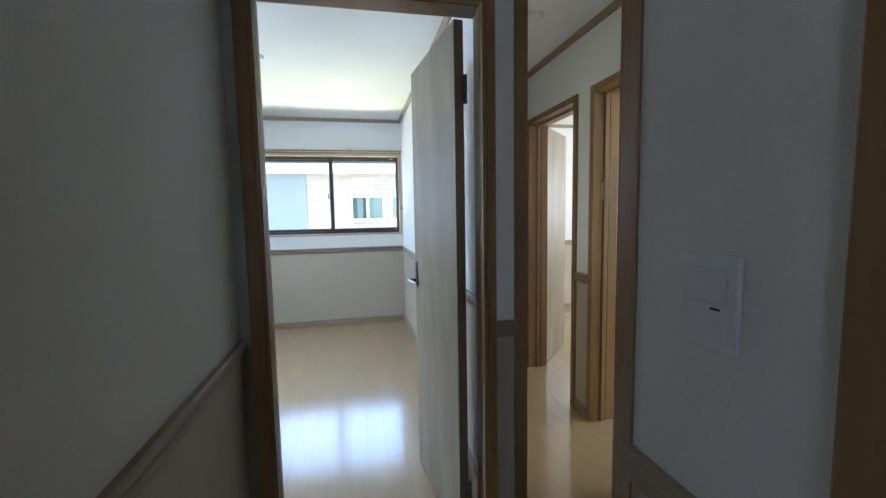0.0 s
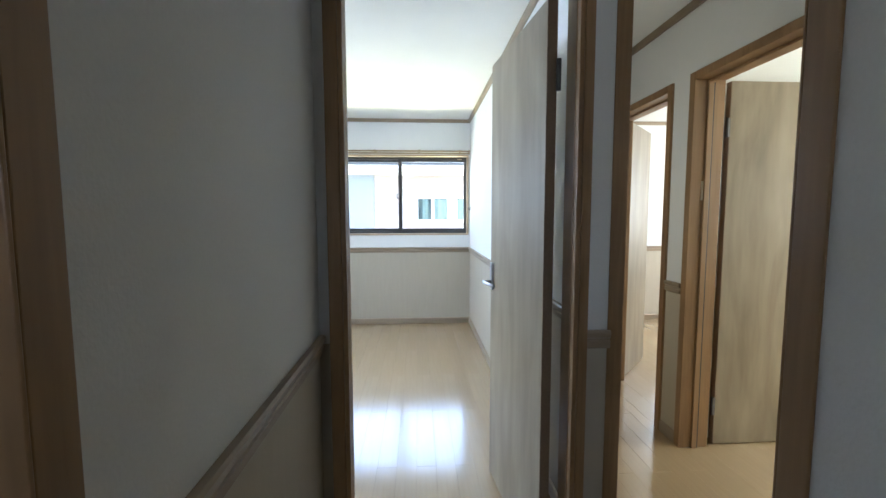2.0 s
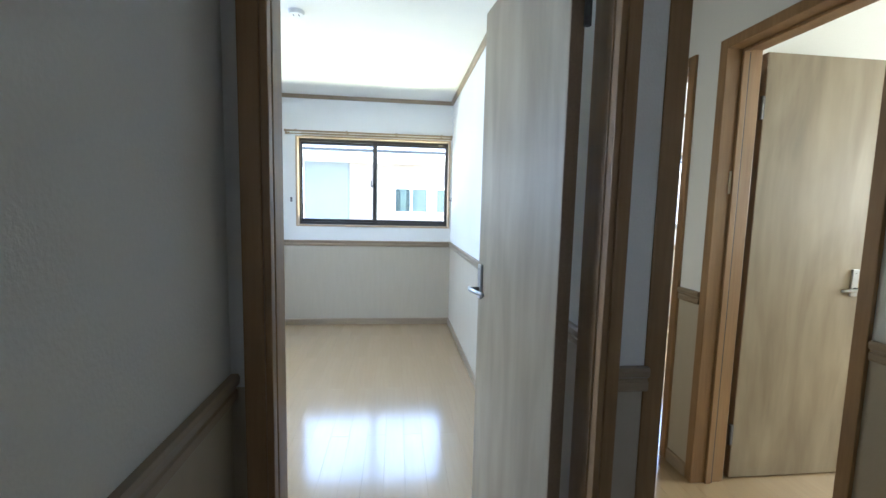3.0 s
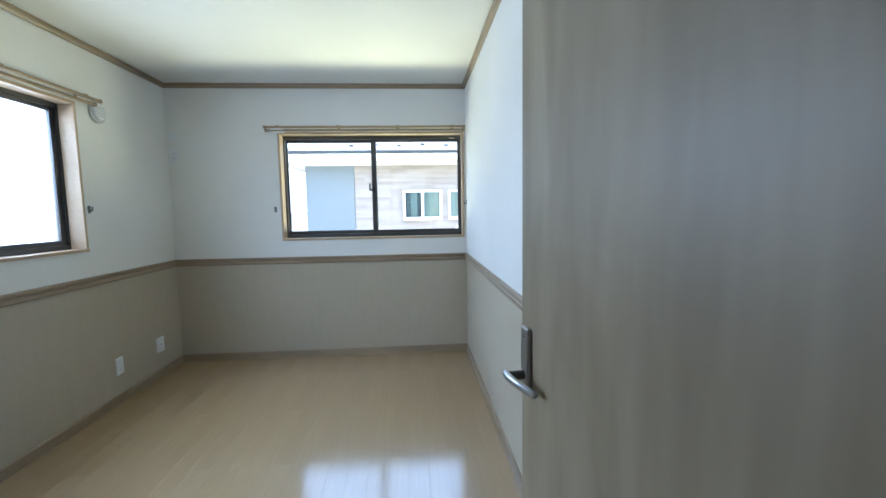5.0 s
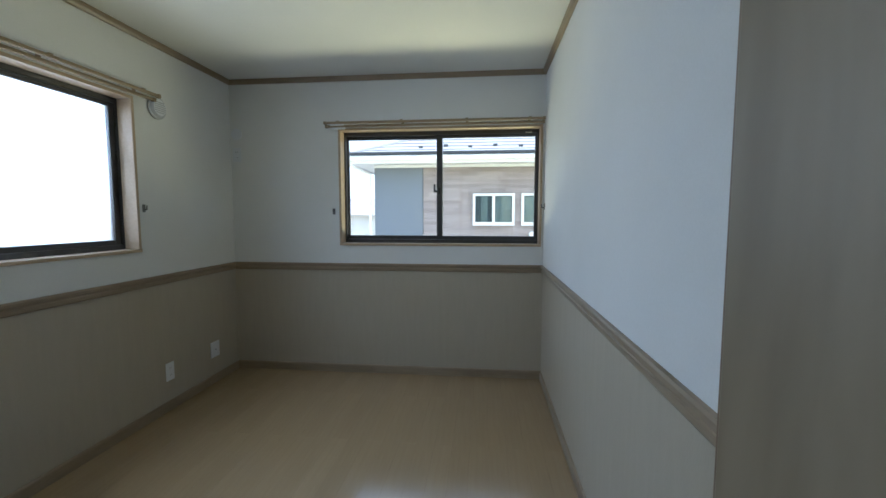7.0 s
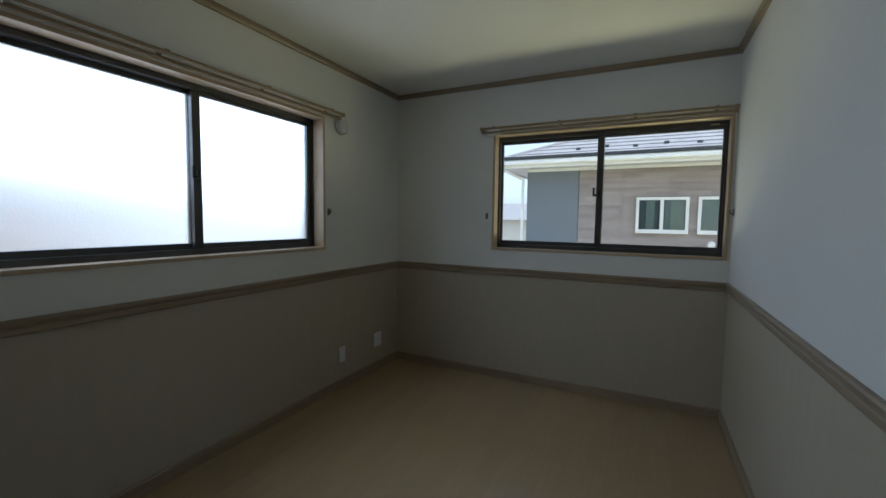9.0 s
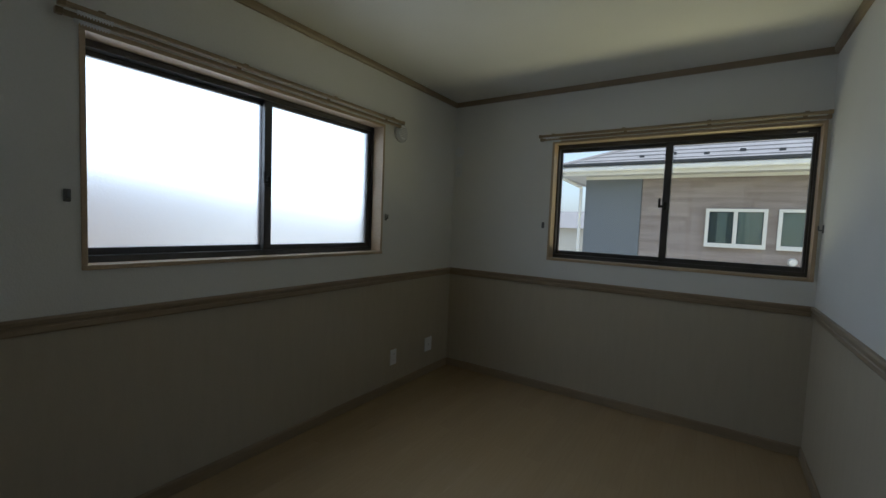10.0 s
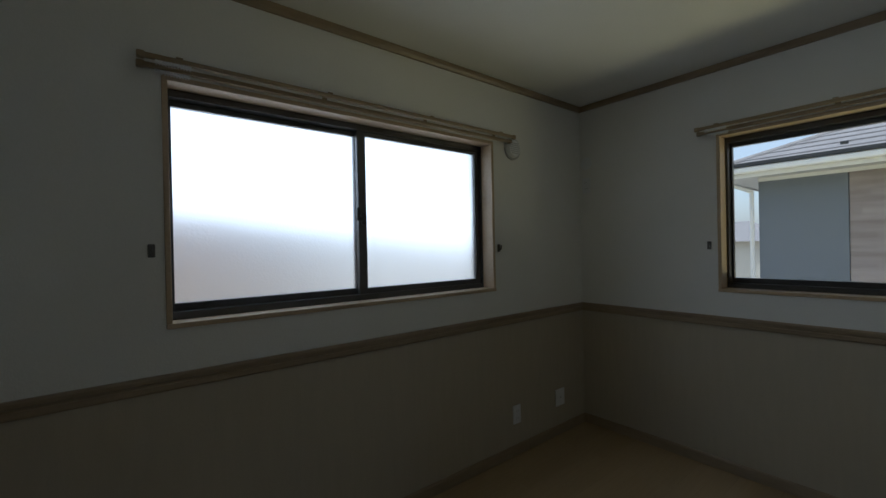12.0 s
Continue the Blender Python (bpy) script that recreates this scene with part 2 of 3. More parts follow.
def moulding(kind, p0, p1, out):
    """A strip of moulding along a wall from p0 to p1 (x, y), standing out towards 'out'."""
    bm = bmesh.new()
    ends = []
    for p in (p0, p1):
        ends.append([bm.verts.new((p[0] + out[0] * (d + 0.0005), p[1] + out[1] * (d + 0.0005), BASE_Z[kind] + z)) for d, z in PROFILES[kind]])
    n = len(ends[0])
    for i in range(n):
        bm.faces.new([ends[0][i], ends[0][(i + 1) % n], ends[1][(i + 1) % n], ends[1][i]])
    bm.faces.new(ends[0])
    bm.faces.new(ends[1])
    return structure(kind, bm, TRIM_H, LABELS[kind], "trim")


# ---- the setting ----
WEST, EAST, NORTH, SOUTH, HALL = -2.12, 0.425, 4.60, 1.15, 1.03
CORR_W, CORR_E = 0.485, 1.265
HALL_S, LAND_N = 0.256, 0.062
N_WIN = (-1.20, 0.405, 1.063, 1.992)
W_WIN = (1.944, 3.645, 1.082, 2.004)
D3_WIN = (2.82, 4.05, 1.085, 1.972)
wall("wall_north", "x", -2.27, 4.45, NORTH, NORTH + 0.15, [N_WIN, D3_WIN])
wall("wall_west", "y", HALL, NORTH, WEST - 0.15, WEST, [W_WIN])
wall("wall_south", "x", WEST, CORR_W, HALL, SOUTH, [(-0.43, 0.335, -0.03, 2.045)])
wall("wall_east", "y", SOUTH, NORTH, EAST, CORR_W)
wall("wall_corridor_east", "y", HALL_S, NORTH, CORR_E, CORR_E + 0.14, [(1.21, 1.86, -0.03, 2.01), (2.055, 2.785, -0.03, 2.01)])
wall("wall_passage_west", "y", 0.18, HALL, -0.63, -0.50)
wall("wall_landing_north", "x", -1.82, -0.50, LAND_N, 0.18)
wall("wall_landing_east", "y", -1.9, HALL_S, 0.33, 0.45, [(-0.878, -0.118, -0.03, 2.02)])
wall("wall_hall_south", "x", 0.45, 4.45, 0.15, HALL_S)
# unseen opening, added for the landing's fill lamp
wall("wall_landing_south", "x", -1.82, 0.33, -2.02, -1.9, [(-0.85, -0.45, 1.3, 1.7)])
wall("wall_landing_west", "y", -1.9, LAND_N, -1.82, -1.70)
wall("wall_closet_north", "x", CORR_E + 0.14, 4.45, 1.93, 2.0)
# two unseen openings, added for the east rooms' fill lamps
wall("wall_far_east", "y", HALL_S, NORTH, 4.45, 4.6, [(0.75, 1.55, 1.08, 1.97), (2.7, 4.0, 1.08, 1.97)])
wall("wall_linen_east", "y", -1.9, 0.15, 0.95, 1.05)
wall("wall_linen_south", "x", 0.45, 0.95, -2.02, -1.9)

ceiling = structure("ceiling", boxes((-2.3, 4.62, -2.05, 4.78, 2.4, 2.55)), CEIL, "white papered flat ceiling", "ceiling")
floor = structure("floor", boxes((-2.3, 4.62, -2.05, 4.78, -0.25, -0.012)), SUBFLOOR, "pale maple board floor with fine joints", "floor")

for kind in ("chair_rail", "baseboard", "cornice"):
    r = kind == "chair_rail"
    w = 0.022
    moulding(kind, (WEST, NORTH), (EAST, NORTH), (0, -1))
    moulding(kind, (WEST, SOUTH), (WEST, NORTH - w), (1, 0))
    moulding(kind, (EAST, SOUTH + (0.02 if r else 0.02)), (EAST, NORTH - w), (-1, 0))
    if kind == "cornice":
        moulding(kind, (WEST + w, SOUTH), (EAST - w, SOUTH), (0, 1))
        moulding(kind, (CORR_W, HALL), (CORR_W, NORTH), (1, 0))
        moulding(kind, (CORR_E, HALL_S), (CORR_E, NORTH), (-1, 0))
        moulding(kind, (CORR_W + w, NORTH), (CORR_E - w, NORTH), (0, -1))
        moulding(kind, (-0.50, 0.12), (-0.50, HALL - w), (1, 0))
        moulding(kind, (-0.50, HALL), (CORR_W, HALL), (0, -1))
        moulding(kind, (1.405, 2.0 + w), (1.405, NORTH), (1, 0))
        moulding(kind, (1.405 + w, NORTH), (4.45, NORTH), (0, -1))
    else:
        moulding(kind, (WEST + w, SOUTH), (-0.478, SOUTH), (0, 1))
        moulding(kind, (-0.50, 0.1095), (-0.50, HALL), (1, 0))
        moulding(kind, (0.362, HALL), (0.445, HALL), (0, -1))
        moulding(kind, (CORR_W, HALL + 0.045), (CORR_W, NORTH), (1, 0))
        moulding(kind, (CORR_E, HALL_S), (CORR_E, 1.182), (-1, 0))
        moulding(kind, (CORR_E, 1.888), (CORR_E, 2.027), (-1, 0))
        moulding(kind, (CORR_E, 2.813), (CORR_E, NORTH), (-1, 0))
        moulding(kind, (0.33, -0.073), (0.33, HALL_S - 0.046), (-1, 0))
        moulding(kind, (CORR_W + w, NORTH), (CORR_E - w, NORTH), (0, -1))
        moulding(kind, (1.405, 2.812), (1.405, NORTH), (1, 0))
        moulding(kind, (1.405 + w, NORTH), (4.45, NORTH), (0, -1))


def corner_post(x, y, sx, sy, size=0.046, deep=0.046):
    """An L-shaped corner trim on an outer wall corner; sx, sy point away from the solid."""
    bm = bmesh.new()
    t = 0.005
    box(bm, x - sx * size, x + sx * t, y, y + sy * t, 0.001, 2.36, 0.0015)
    box(bm, x, x + sx * t, y - sy * deep, y - sy * 0.0, 0.001, 2.36, 0.0015)
    return structure("corner_trim", bm, TRIM, "taupe wood-print corner post on an outer wall corner", "trim")


corner_post(-0.50, LAND_N, 1, -1, 0.037, 0.047)
corner_post(CORR_W, HALL, 1, -1)
corner_post(0.33, HALL_S, -1, 1)


# ---- doors ----
def door_frame(name, along, lo, hi, c0, c1, top, width=0.045, proud=0.014, stop_at=0.5):
    """Lining and casing round a clear opening lo..hi in the wall c0..c1."""
    root = thing(name, "taupe wood-print door frame with a narrow stop", "door frame", kind="structure")
    place = (lambda p: p) if along == "x" else (lambda p: Vector((p.y, p.x, p.z)))
    a, b = c0 - proud, c1 + proud
    for nm, rows in (("jamb", [(lo - width, lo, a, b, 0, top + width)]), ("jamb", [(hi, hi + width, a, b, 0, top + width)]), ("head", [(lo, hi, a, b, top, top + width)])):
        part(nm, boxes(*rows, bevel=0.003), TRIM, root, place=place)
    s0 = a + (b - a) * stop_at
    for nm, rows in (("stop", [(lo, lo + 0.012, s0 - 0.014, s0 + 0.014, 0, top)]), ("stop", [(hi - 0.012, hi, s0 - 0.014, s0 + 0.014, 0, top)]), ("stop", [(lo + 0.012, hi - 0.012, s0 - 0.014, s0 + 0.014, top - 0.012, top)])):
        part(nm, boxes(*rows, bevel=0.002), TRIM, root, place=place)
    for u0, u1 in ((lo, lo + 0.004), (hi - 0.004, hi)):
        part("gasket", boxes((u0, u1, s0 + 0.016, s0 + 0.024, 0, top - 0.012)), BLACK, root, "black rubber seal", place=place)
    return root


def lever(parent, y, s, u, z):
    """A plate and lever on the leaf's face at local y, standing out by s (+1 or -1), pointing back to the hinge."""
    bm = bmesh.new()
    box(bm, u - 0.017, u + 0.017, y, y + s * 0.010, z - 0.05, z + 0.08, 0.003)
    plate = part("handle_plate", bm, STEEL, parent, "satin metal handle plate")
    bm = bmesh.new()
    tube(bm, (u, y + s * 0.0098, z + 0.062), (u, y + s * 0.0108, z + 0.062), 0.003, 10)
    part("screw", bm, DARKSTEEL, plate)
    bm = bmesh.new()
    tube(bm, (u, y + s * 0.008, z - 0.015), (u, y + s * 0.040, z - 0.015), 0.009)
    part("spindle", bm, DARKSTEEL, plate, smooth=False)
    bm = bmesh.new()
    prev = None
    for i in range(13):
        k = i / 12
        c = Vector((u + 0.010 - 0.084 * k, y + s * (0.044 - 0.026 * k * k), z - 0.015 - 0.008 * k * k))
        h, t = 0.0105 - 0.003 * k, 0.0065 - 0.0015 * k
        ring = [bm.verts.new(c + Vector((0, t * math.cos(j * math.pi / 5), h * math.sin(j * math.pi / 5)))) for j in range(10)]
        if prev:
            for j in range(10):
                bm.faces.new([prev[j], prev[(j + 1) % 10], ring[(j + 1) % 10], ring[j]])
        else:
            bm.faces.new(ring)
        prev = ring
    bm.faces.new(prev)
    part("lever", bm, STEEL, plate, "curved satin metal lever", smooth=True)


def door(name, hinge, angle, length, height, thick, label, plain=False, turned=1):
    """A leaf whose face lies on local y = 0, running along local +x from the hinge."""
    root = thing(name, label, "door", pose(hinge[0], hinge[1], 0.008, 0, 0, angle), kind="structure")
    y0, y1 = (-thick, 0) if turned > 0 else (0, thick)
    leaf = part("leaf", boxes((0.0015, length - 0.0015, y0, y1, 0, height), bevel=0.0015), LEAF, root)
    part("edge_band", boxes((-0.001, 0.0012, y0 + 0.001, y1 - 0.001, 0.001, height - 0.001)), EDGE, leaf, "brown edge band")
    part("edge_band", boxes((length - 0.0012, length + 0.001, y0 + 0.001, y1 - 0.001, 0.001, height - 0.001)), EDGE, leaf, "brown edge band")
    for z in (0.22, height - 0.24):
        bm = bmesh.new()
        ym = y0
        tube(bm, (-0.012, ym, z - 0.05), (-0.012, ym, z + 0.05), 0.008)
        box(bm, -0.012, 0.0, ym - 0.004, ym + 0.004, z - 0.048, z + 0.048)
        part("hinge", bm, DARKSTEEL, root, "dark metal butt hinge")
    if not plain:
        part("lock_case", boxes((length - 0.02, length + 0.0022, y0 + 0.008, y1 - 0.008, 0.90, 1.06), bevel=0.001), STEEL, root, "metal lock face on the leaf's edge")
    return root, y0, y1


fr1 = thing("door_frame_1", "taupe wood-print door frame with a grooved stop", "door frame", kind="structure")
FA, FB = HALL - 0.03, SOUTH + 0.012
for u0, u1 in ((-0.462, -0.42), (0.33, 0.362)):
    part("jamb", boxes((u0, u1, FA, FB, 0, 2.07), bevel=0.003), TRIM, fr1)
part("head", boxes((-0.42, 0.33, FA, FB, 2.026, 2.07), bevel=0.003), TRIM, fr1)
for v0, v1 in ((FA + 0.004, 1.030), (1.037, 1.072)):
    for u0, u1 in ((-0.42, -0.405), (0.315, 0.33)):
        part("stop", boxes((u0, u1, v0, v1, 0, 2.026), bevel=0.002), TRIM, fr1)
    part("stop", boxes((-0.405, 0.315, v0, v1, 2.012, 2.026), bevel=0.002), TRIM, fr1)
for u0, u1 in ((-0.42, -0.413), (0.323, 0.33)):
    part("gasket", boxes((u0, u1, 1.0305, 1.0365, 0, 2.0)), BLACK, fr1, "black rubber seal")
d1, y0, y1 = door("door_1", (0.236, 1.082), 96.6, 0.612, 1.978, 0.036, "pale maple laminate door standing open against the wall", turned=1)
lever(d1, y1, 1, 0.578, 0.982)
lever(d1, y0, -1, 0.578, 0.982)

door_frame("door_frame_2", "y", 1.232, 1.838, CORR_E, CORR_E + 0.14, 1.99, width=0.043)
d2, y0, y1 = door("door_2", (1.462, 1.853), 0.0, 0.615, 1.985, 0.034, "yellow maple laminate door standing open into a small room", turned=-1)
lever(d2, y0, -1, 0.555, 0.945)
door_frame("door_frame_3", "y", 2.076, 2.765, CORR_E, CORR_E + 0.14, 1.99, width=0.043)
d3, y0, y1 = door("door_3", (1.412, 2.79), 47.0, 0.612, 1.985, 0.034, "yellow maple laminate door standing open into a bedroom", turned=-1)
door_frame("door_frame_4", "y", -0.828, -0.133, 0.33, 0.45, 1.995, width=0.043)
d4, y0, y1 = door("door_4", (0.40, -0.830), 90.0, 0.694, 1.98, 0.034, "closed maple laminate door beside the landing", turned=-1)

tagged(new("notice_sticker", mesh_of("notice_sticker", boxes((1.31, 1.352, 1.8352, 1.8368, 1.37, 1.47)), STICKER)), "small cream notice sticker on the door jamb", "sticker")


# ---- windows ----
def window(name, hole, place, panes, label, lock_u, flip=False, s_in=0.036):
    """A two-sash sliding window; local u along the wall, v outwards, z up."""
    u0, u1, z0, z1 = hole
    root = thing(name, label, "window", kind="structure")
    c, pr = 0.015, 0.008
    for nm, r in (("casing", (u0 - 0.004, u0 + c, -pr, 0.085, z0 + c, z1 - c)), ("casing", (u1 - c, u1 + 0.004, -pr, 0.085, z0 + c, z1 - c)),
                  ("casing_head", (u0 - 0.004, u1 + 0.004, -pr, 0.085, z1 - c, z1 + 0.004)), ("sill", (u0 - 0.004, u1 + 0.004, -pr - 0.004, 0.085, z0 - 0.004, z0 + c))):
        part(nm, boxes(r, bevel=0.002), OAKF, root, place=place)
    a0, a1, b0, b1 = u0 + c, u1 - c, z0 + c, z1 - c
    f, g = 0.011, 0.022
    part("outer_frame", boxes((u0, a0 + f, 0.086, 0.172, z0, z1), (a1 - f, u1, 0.086, 0.172, z0, z1), (a0 + f, a1 - f, 0.086, 0.172, z0, b0 + g + 0.006), (a0 + f, a1 - f, 0.086, 0.172, b1 - g - 0.006, z1)), ALU, root, "dark bronze aluminium frame", place=place)
    mid = (a0 + a1) / 2
    s_out, w, th = 0.010, 0.046, 0.028
    near, far = ((a0 + f, mid + w / 2), (mid - w / 2, a1 - f))
    if flip:
        sashes = ((near, 0.132, s_out, w), (far, 0.098, w, s_in))
    else:
        sashes = ((near, 0.098, s_in, w), (far, 0.132, w, s_out))
    for (s0, s1), v, m0, m1 in sashes:
        zz0, zz1 = b0 + g + 0.004, b1 - g - 0.004
        sash = part("sash", boxes((s0, s0 + m0, v, v + th, zz0, zz1), (s1 - m1, s1, v, v + th, zz0, zz1), (s0 + m0, s1 - m1, v, v + th, zz0, zz0 + 0.032), (s0 + m0, s1 - m1, v, v + th, zz1 - 0.026, zz1), bevel=0.0015), ALU, root, place=place)
        pane = part("pane", boxes((s0 + m0 - 0.004, s1 - m1 + 0.004, v + 0.012, v + 0.016, zz0 + 0.028, zz1 - 0.022)), panes, sash, place=place)
        pane.visible_shadow = False
    bm = boxes((mid - 0.011, mid + 0.011, 0.081, 0.097, lock_u - 0.03, lock_u + 0.03), bevel=0.003)
    box(bm, mid - 0.045, mid - 0.008, 0.066, 0.08, lock_u - 0.012, lock_u + 0.006, 0.003)
    box(bm, mid - 0.045, mid - 0.030, 0.066, 0.08, lock_u - 0.004, lock_u + 0.055, 0.003)
    part("crescent_lock", bm, BLACK, root, "black crescent lock", place=place)
    return root


def at_north(p):
    return Vector((p.x, NORTH + p.y, p.z))


def at_west(p):
    return Vector((WEST - p.y, p.x, p.z))


window("window_1", N_WIN, at_north, CLEAR, "sliding window with clear panes in dark bronze sashes", 1.50, flip=True, s_in=0.016)
window("window_2", W_WIN, at_west, FROST, "sliding window with frosted panes in dark bronze sashes", 1.51, flip=True)
window("window_3", D3_WIN, at_north, CLEAR, "sliding window in dark bronze sashes seen through a doorway", 1.50)


tagged(new("window_sticker", mesh_of("window_sticker", boxes((0.285, 0.335, NORTH + 0.0835, NORTH + 0.0855, 1.951, 1.958)), STICKER)), "tiny yellowish sticker on the dark window frame", "sticker")


# ---- curtain rails ----
def curtain_rail(label, u0, u1, z, place, gather):
    root = thing("curtain_rail", label, "curtain rail", group="curtain rails over the windows")
    for v, dz in ((-0.030, -0.010), (-0.064, 0.010)):
        bm = boxes((u0, u1, v - 0.009, v + 0.009, z + dz - 0.008, z + dz + 0.010), bevel=0.003)
        part("rail", bm, RAILMAT, root, place=place)
        for e in (u0, u1):
            part("end_cap", boxes((e - 0.012, e + 0.012, v - 0.012, v + 0.012, z + dz - 0.011, z + dz + 0.013), bevel=0.004), RAILMAT, root, place=place)
        side = 1 if gather == u0 else -1
        for i in range(12):
            u = gather + side * (0.045 + 0.0092 * i)
            bm = boxes((u - 0.0042, u + 0.0042, v - 0.007, v + 0.007, z + dz - 0.017, z + dz - 0.0085), bevel=0.0015)
            box(bm, u - 0.0012, u + 0.0012, v - 0.004, v + 0.004, z + dz - 0.024, z + dz - 0.017)
            part("glider", bm, PLASTIC, root, "white plastic curtain glider", place=place)
    for k in (0.06, 0.36, 0.66, 0.94):
        u = u0 + (u1 - u0) * k
        bm = boxes((u - 0.011, u + 0.011, -0.074, -0.0005, z + 0.0205, z + 0.0255), (u - 0.011, u + 0.011, -0.006, -0.0005, z - 0.006, z + 0.030), bevel=0.0015)
        part("bracket", bm, RAILMAT, root, "small metal rail bracket", place=place)
    return root


curtain_rail("double wood-print curtain rail with white gliders above the clear window", -1.285, 0.405, 2.016, at_north, -1.285)
curtain_rail("double wood-print curtain rail with white gliders above the frosted window", 1.878, 3.775, 2.030, at_west, 1.878)


# ---- fixtures ----
def plate(name, label, category, u, z, w, h, place, kind, group=""):
    """A wall plate of plastic with its insert; 'kind' picks the insert."""
    root = thing(name, label, category, group=group)
    part("plate", boxes((u - w / 2, u + w / 2, -0.008, -0.0006, z - h / 2, z + h / 2), bevel=0.003), PLASTIC, root, place=place)
    if kind == "switch":
        for k in (-1, 1):
            part("rocker", boxes((u - w * 0.33, u + w * 0.33, -0.012, -0.008, z + k * h * 0.185 - h * 0.175, z + k * h * 0.185 + h * 0.175), bevel=0.0015), PLASTIC, root, "white rocker key", place=place)
        part("pilot_light", boxes((u - w * 0.26, u - w * 0.10, -0.0128, -0.012, z - h * 0.07, z - h * 0.045)), BLACK, root, "small dark pilot window", place=place)
    elif kind == "outlet":
        part("insert", boxes((u - w * 0.22, u + w * 0.22, -0.0095, -0.008, z - h * 0.36, z + h * 0.36), bevel=0.0006), PLASTIC, root, place=place)
        for k in (-0.2, 0.2):
            part("socket_slot", boxes((u - 0.0075, u - 0.0055, -0.0099, -0.0095, z + k * h - 0.004, z + k * h + 0.004), (u + 0.0055, u + 0.0075, -0.0099, -0.0095, z + k * h - 0.0035, z + k * h + 0.0035)), BLACK, root, place=place)
    elif kind == "jack":
        part("insert", boxes((u - w * 0.22, u + w * 0.22, -0.0095, -0.008, z - h * 0.18, z + h * 0.18), bevel=0.0006), PLASTIC, root, place=place)
        bm = bmesh.new()
        tube(bm, (u, -0.0095, z), (u, -0.014, z), 0.005)
        part("aerial_jack", bm, STEEL, root, place=place)
    return root


plate("wall_outlet", "white plastic power outlet low on the beige wainscot", "outlet", 3.822, 0.262, 0.07, 0.12, at_west, "outlet")
plate("aerial_outlet", "white plastic double-width outlet low on the beige wainscot", "outlet", 4.285, 0.262, 0.10, 0.12, at_west, "jack")
plate("air_conditioner_outlet", "white plastic outlet high up in the corner", "outlet", -2.065, 1.80, 0.07, 0.115, at_north, "outlet")
plate("light_switch", "white plastic wide rocker switch on the landing wall", "switch", 0.063, 1.195, 0.086, 0.125, lambda p: Vector((0.33 + p.y, p.x, p.z)), "switch", "light switches on the landing")
plate("light_switch", "white plastic rocker switch beside the passage corner", "switch", -0.668, 1.205, 0.086, 0.125, lambda p: Vector((p.x, LAND_N + p.y, p.z)), "switch", "light switches on the landing")

# round sleeve cover for an air conditioner pipe
cover = thing("pipe_cover", "round white pipe hole cover in the corner", "cover")
bm = bmesh.new()
tube(bm, (-2.06, NORTH - 0.0006, 1.965), (-2.06, NORTH - 0.012, 1.965), 0.042, 28, 0.046)
part("cap", bm, PLASTIC, cover)

vent = thing("wall_vent", "round white plastic ventilation grille beside the frosted window", "vent")
vy, vz = 3.826, 1.985
bm = bmesh.new()
tube(bm, (WEST + 0.0006, vy, vz), (WEST + 0.012, vy, vz), 0.072, 32)
part("base_ring", bm, GREYPL, vent, "greyish mounting ring")
bm = bmesh.new()
tube(bm, (WEST + 0.012, vy, vz), (WEST + 0.030, vy, vz), 0.060, 32, 0.050)
part("cap", bm, PLASTIC, vent)
for i in range(6):
    z = vz - 0.032 + 0.0125 * i
    h = math.sqrt(max(0.0, 0.044 ** 2 - (z - vz) ** 2))
    part("slat", boxes((WEST + 0.030, WEST + 0.0335, vy - h, vy + h, z - 0.003, z + 0.003)), GREYPL, vent)


def tieback_hook(m, label):
    root = thing("tieback_hook", label, "hook", m, "curtain tieback hooks")
    bm = bmesh.new()
    box(bm, -0.011, 0.011, -0.006, -0.0006, -0.024, 0.024, 0.003)
    part("back_plate", bm, HOOKMAT, root)
    bm = bmesh.new()
    tube(bm, (0, -0.005, -0.008), (0, -0.022, -0.008), 0.004)
    tube(bm, (0, -0.022, -0.010), (0, -0.024, 0.018), 0.004)
    part("hook_arm", bm, HOOKMAT, root)


tieback_hook(pose(WEST, 3.686, 1.345, 0, 0, 90), "small dark grey curtain hook beside the frosted window")
tieback_hook(pose(WEST, 1.90, 1.365, 0, 0, 90), "small dark grey curtain hook beside the frosted window")
tieback_hook(pose(-1.250, NORTH, 1.335, 0, 0, 0), "small dark grey curtain hook beside the clear window")
tieback_hook(pose(EAST, 4.555, 1.37, 0, 0, -90), "small dark grey curtain hook in the corner beside the window")

rose = thing("ceiling_rose", "round white ceiling lamp socket without a lamp", "ceiling socket")
bm = bmesh.new()
tube(bm, (-0.75, 2.74, 2.3994), (-0.75, 2.74, 2.378), 0.048, 32, 0.042)
part("body", bm, PLASTIC, rose)
for sx in (-0.768, -0.737):
    part("slot", boxes((sx, sx + 0.005, 2.728, 2.752, 2.3765, 2.378)), BLACK, rose)
dl = thing("smoke_alarm", "round white alarm on the corridor ceiling", "smoke alarm")
bm = bmesh.new()
tube(bm, (0.886, 1.86, 2.3994), (0.886, 1.86, 2.37), 0.052, 32, 0.044)
part("body", bm, PLASTIC, dl)

# ---- outside ----
ground = structure("ground", boxes((-400, 400, -400, 400, -3.2, -3.0)), GROUND, "dry sandy open ground between the houses", "ground")

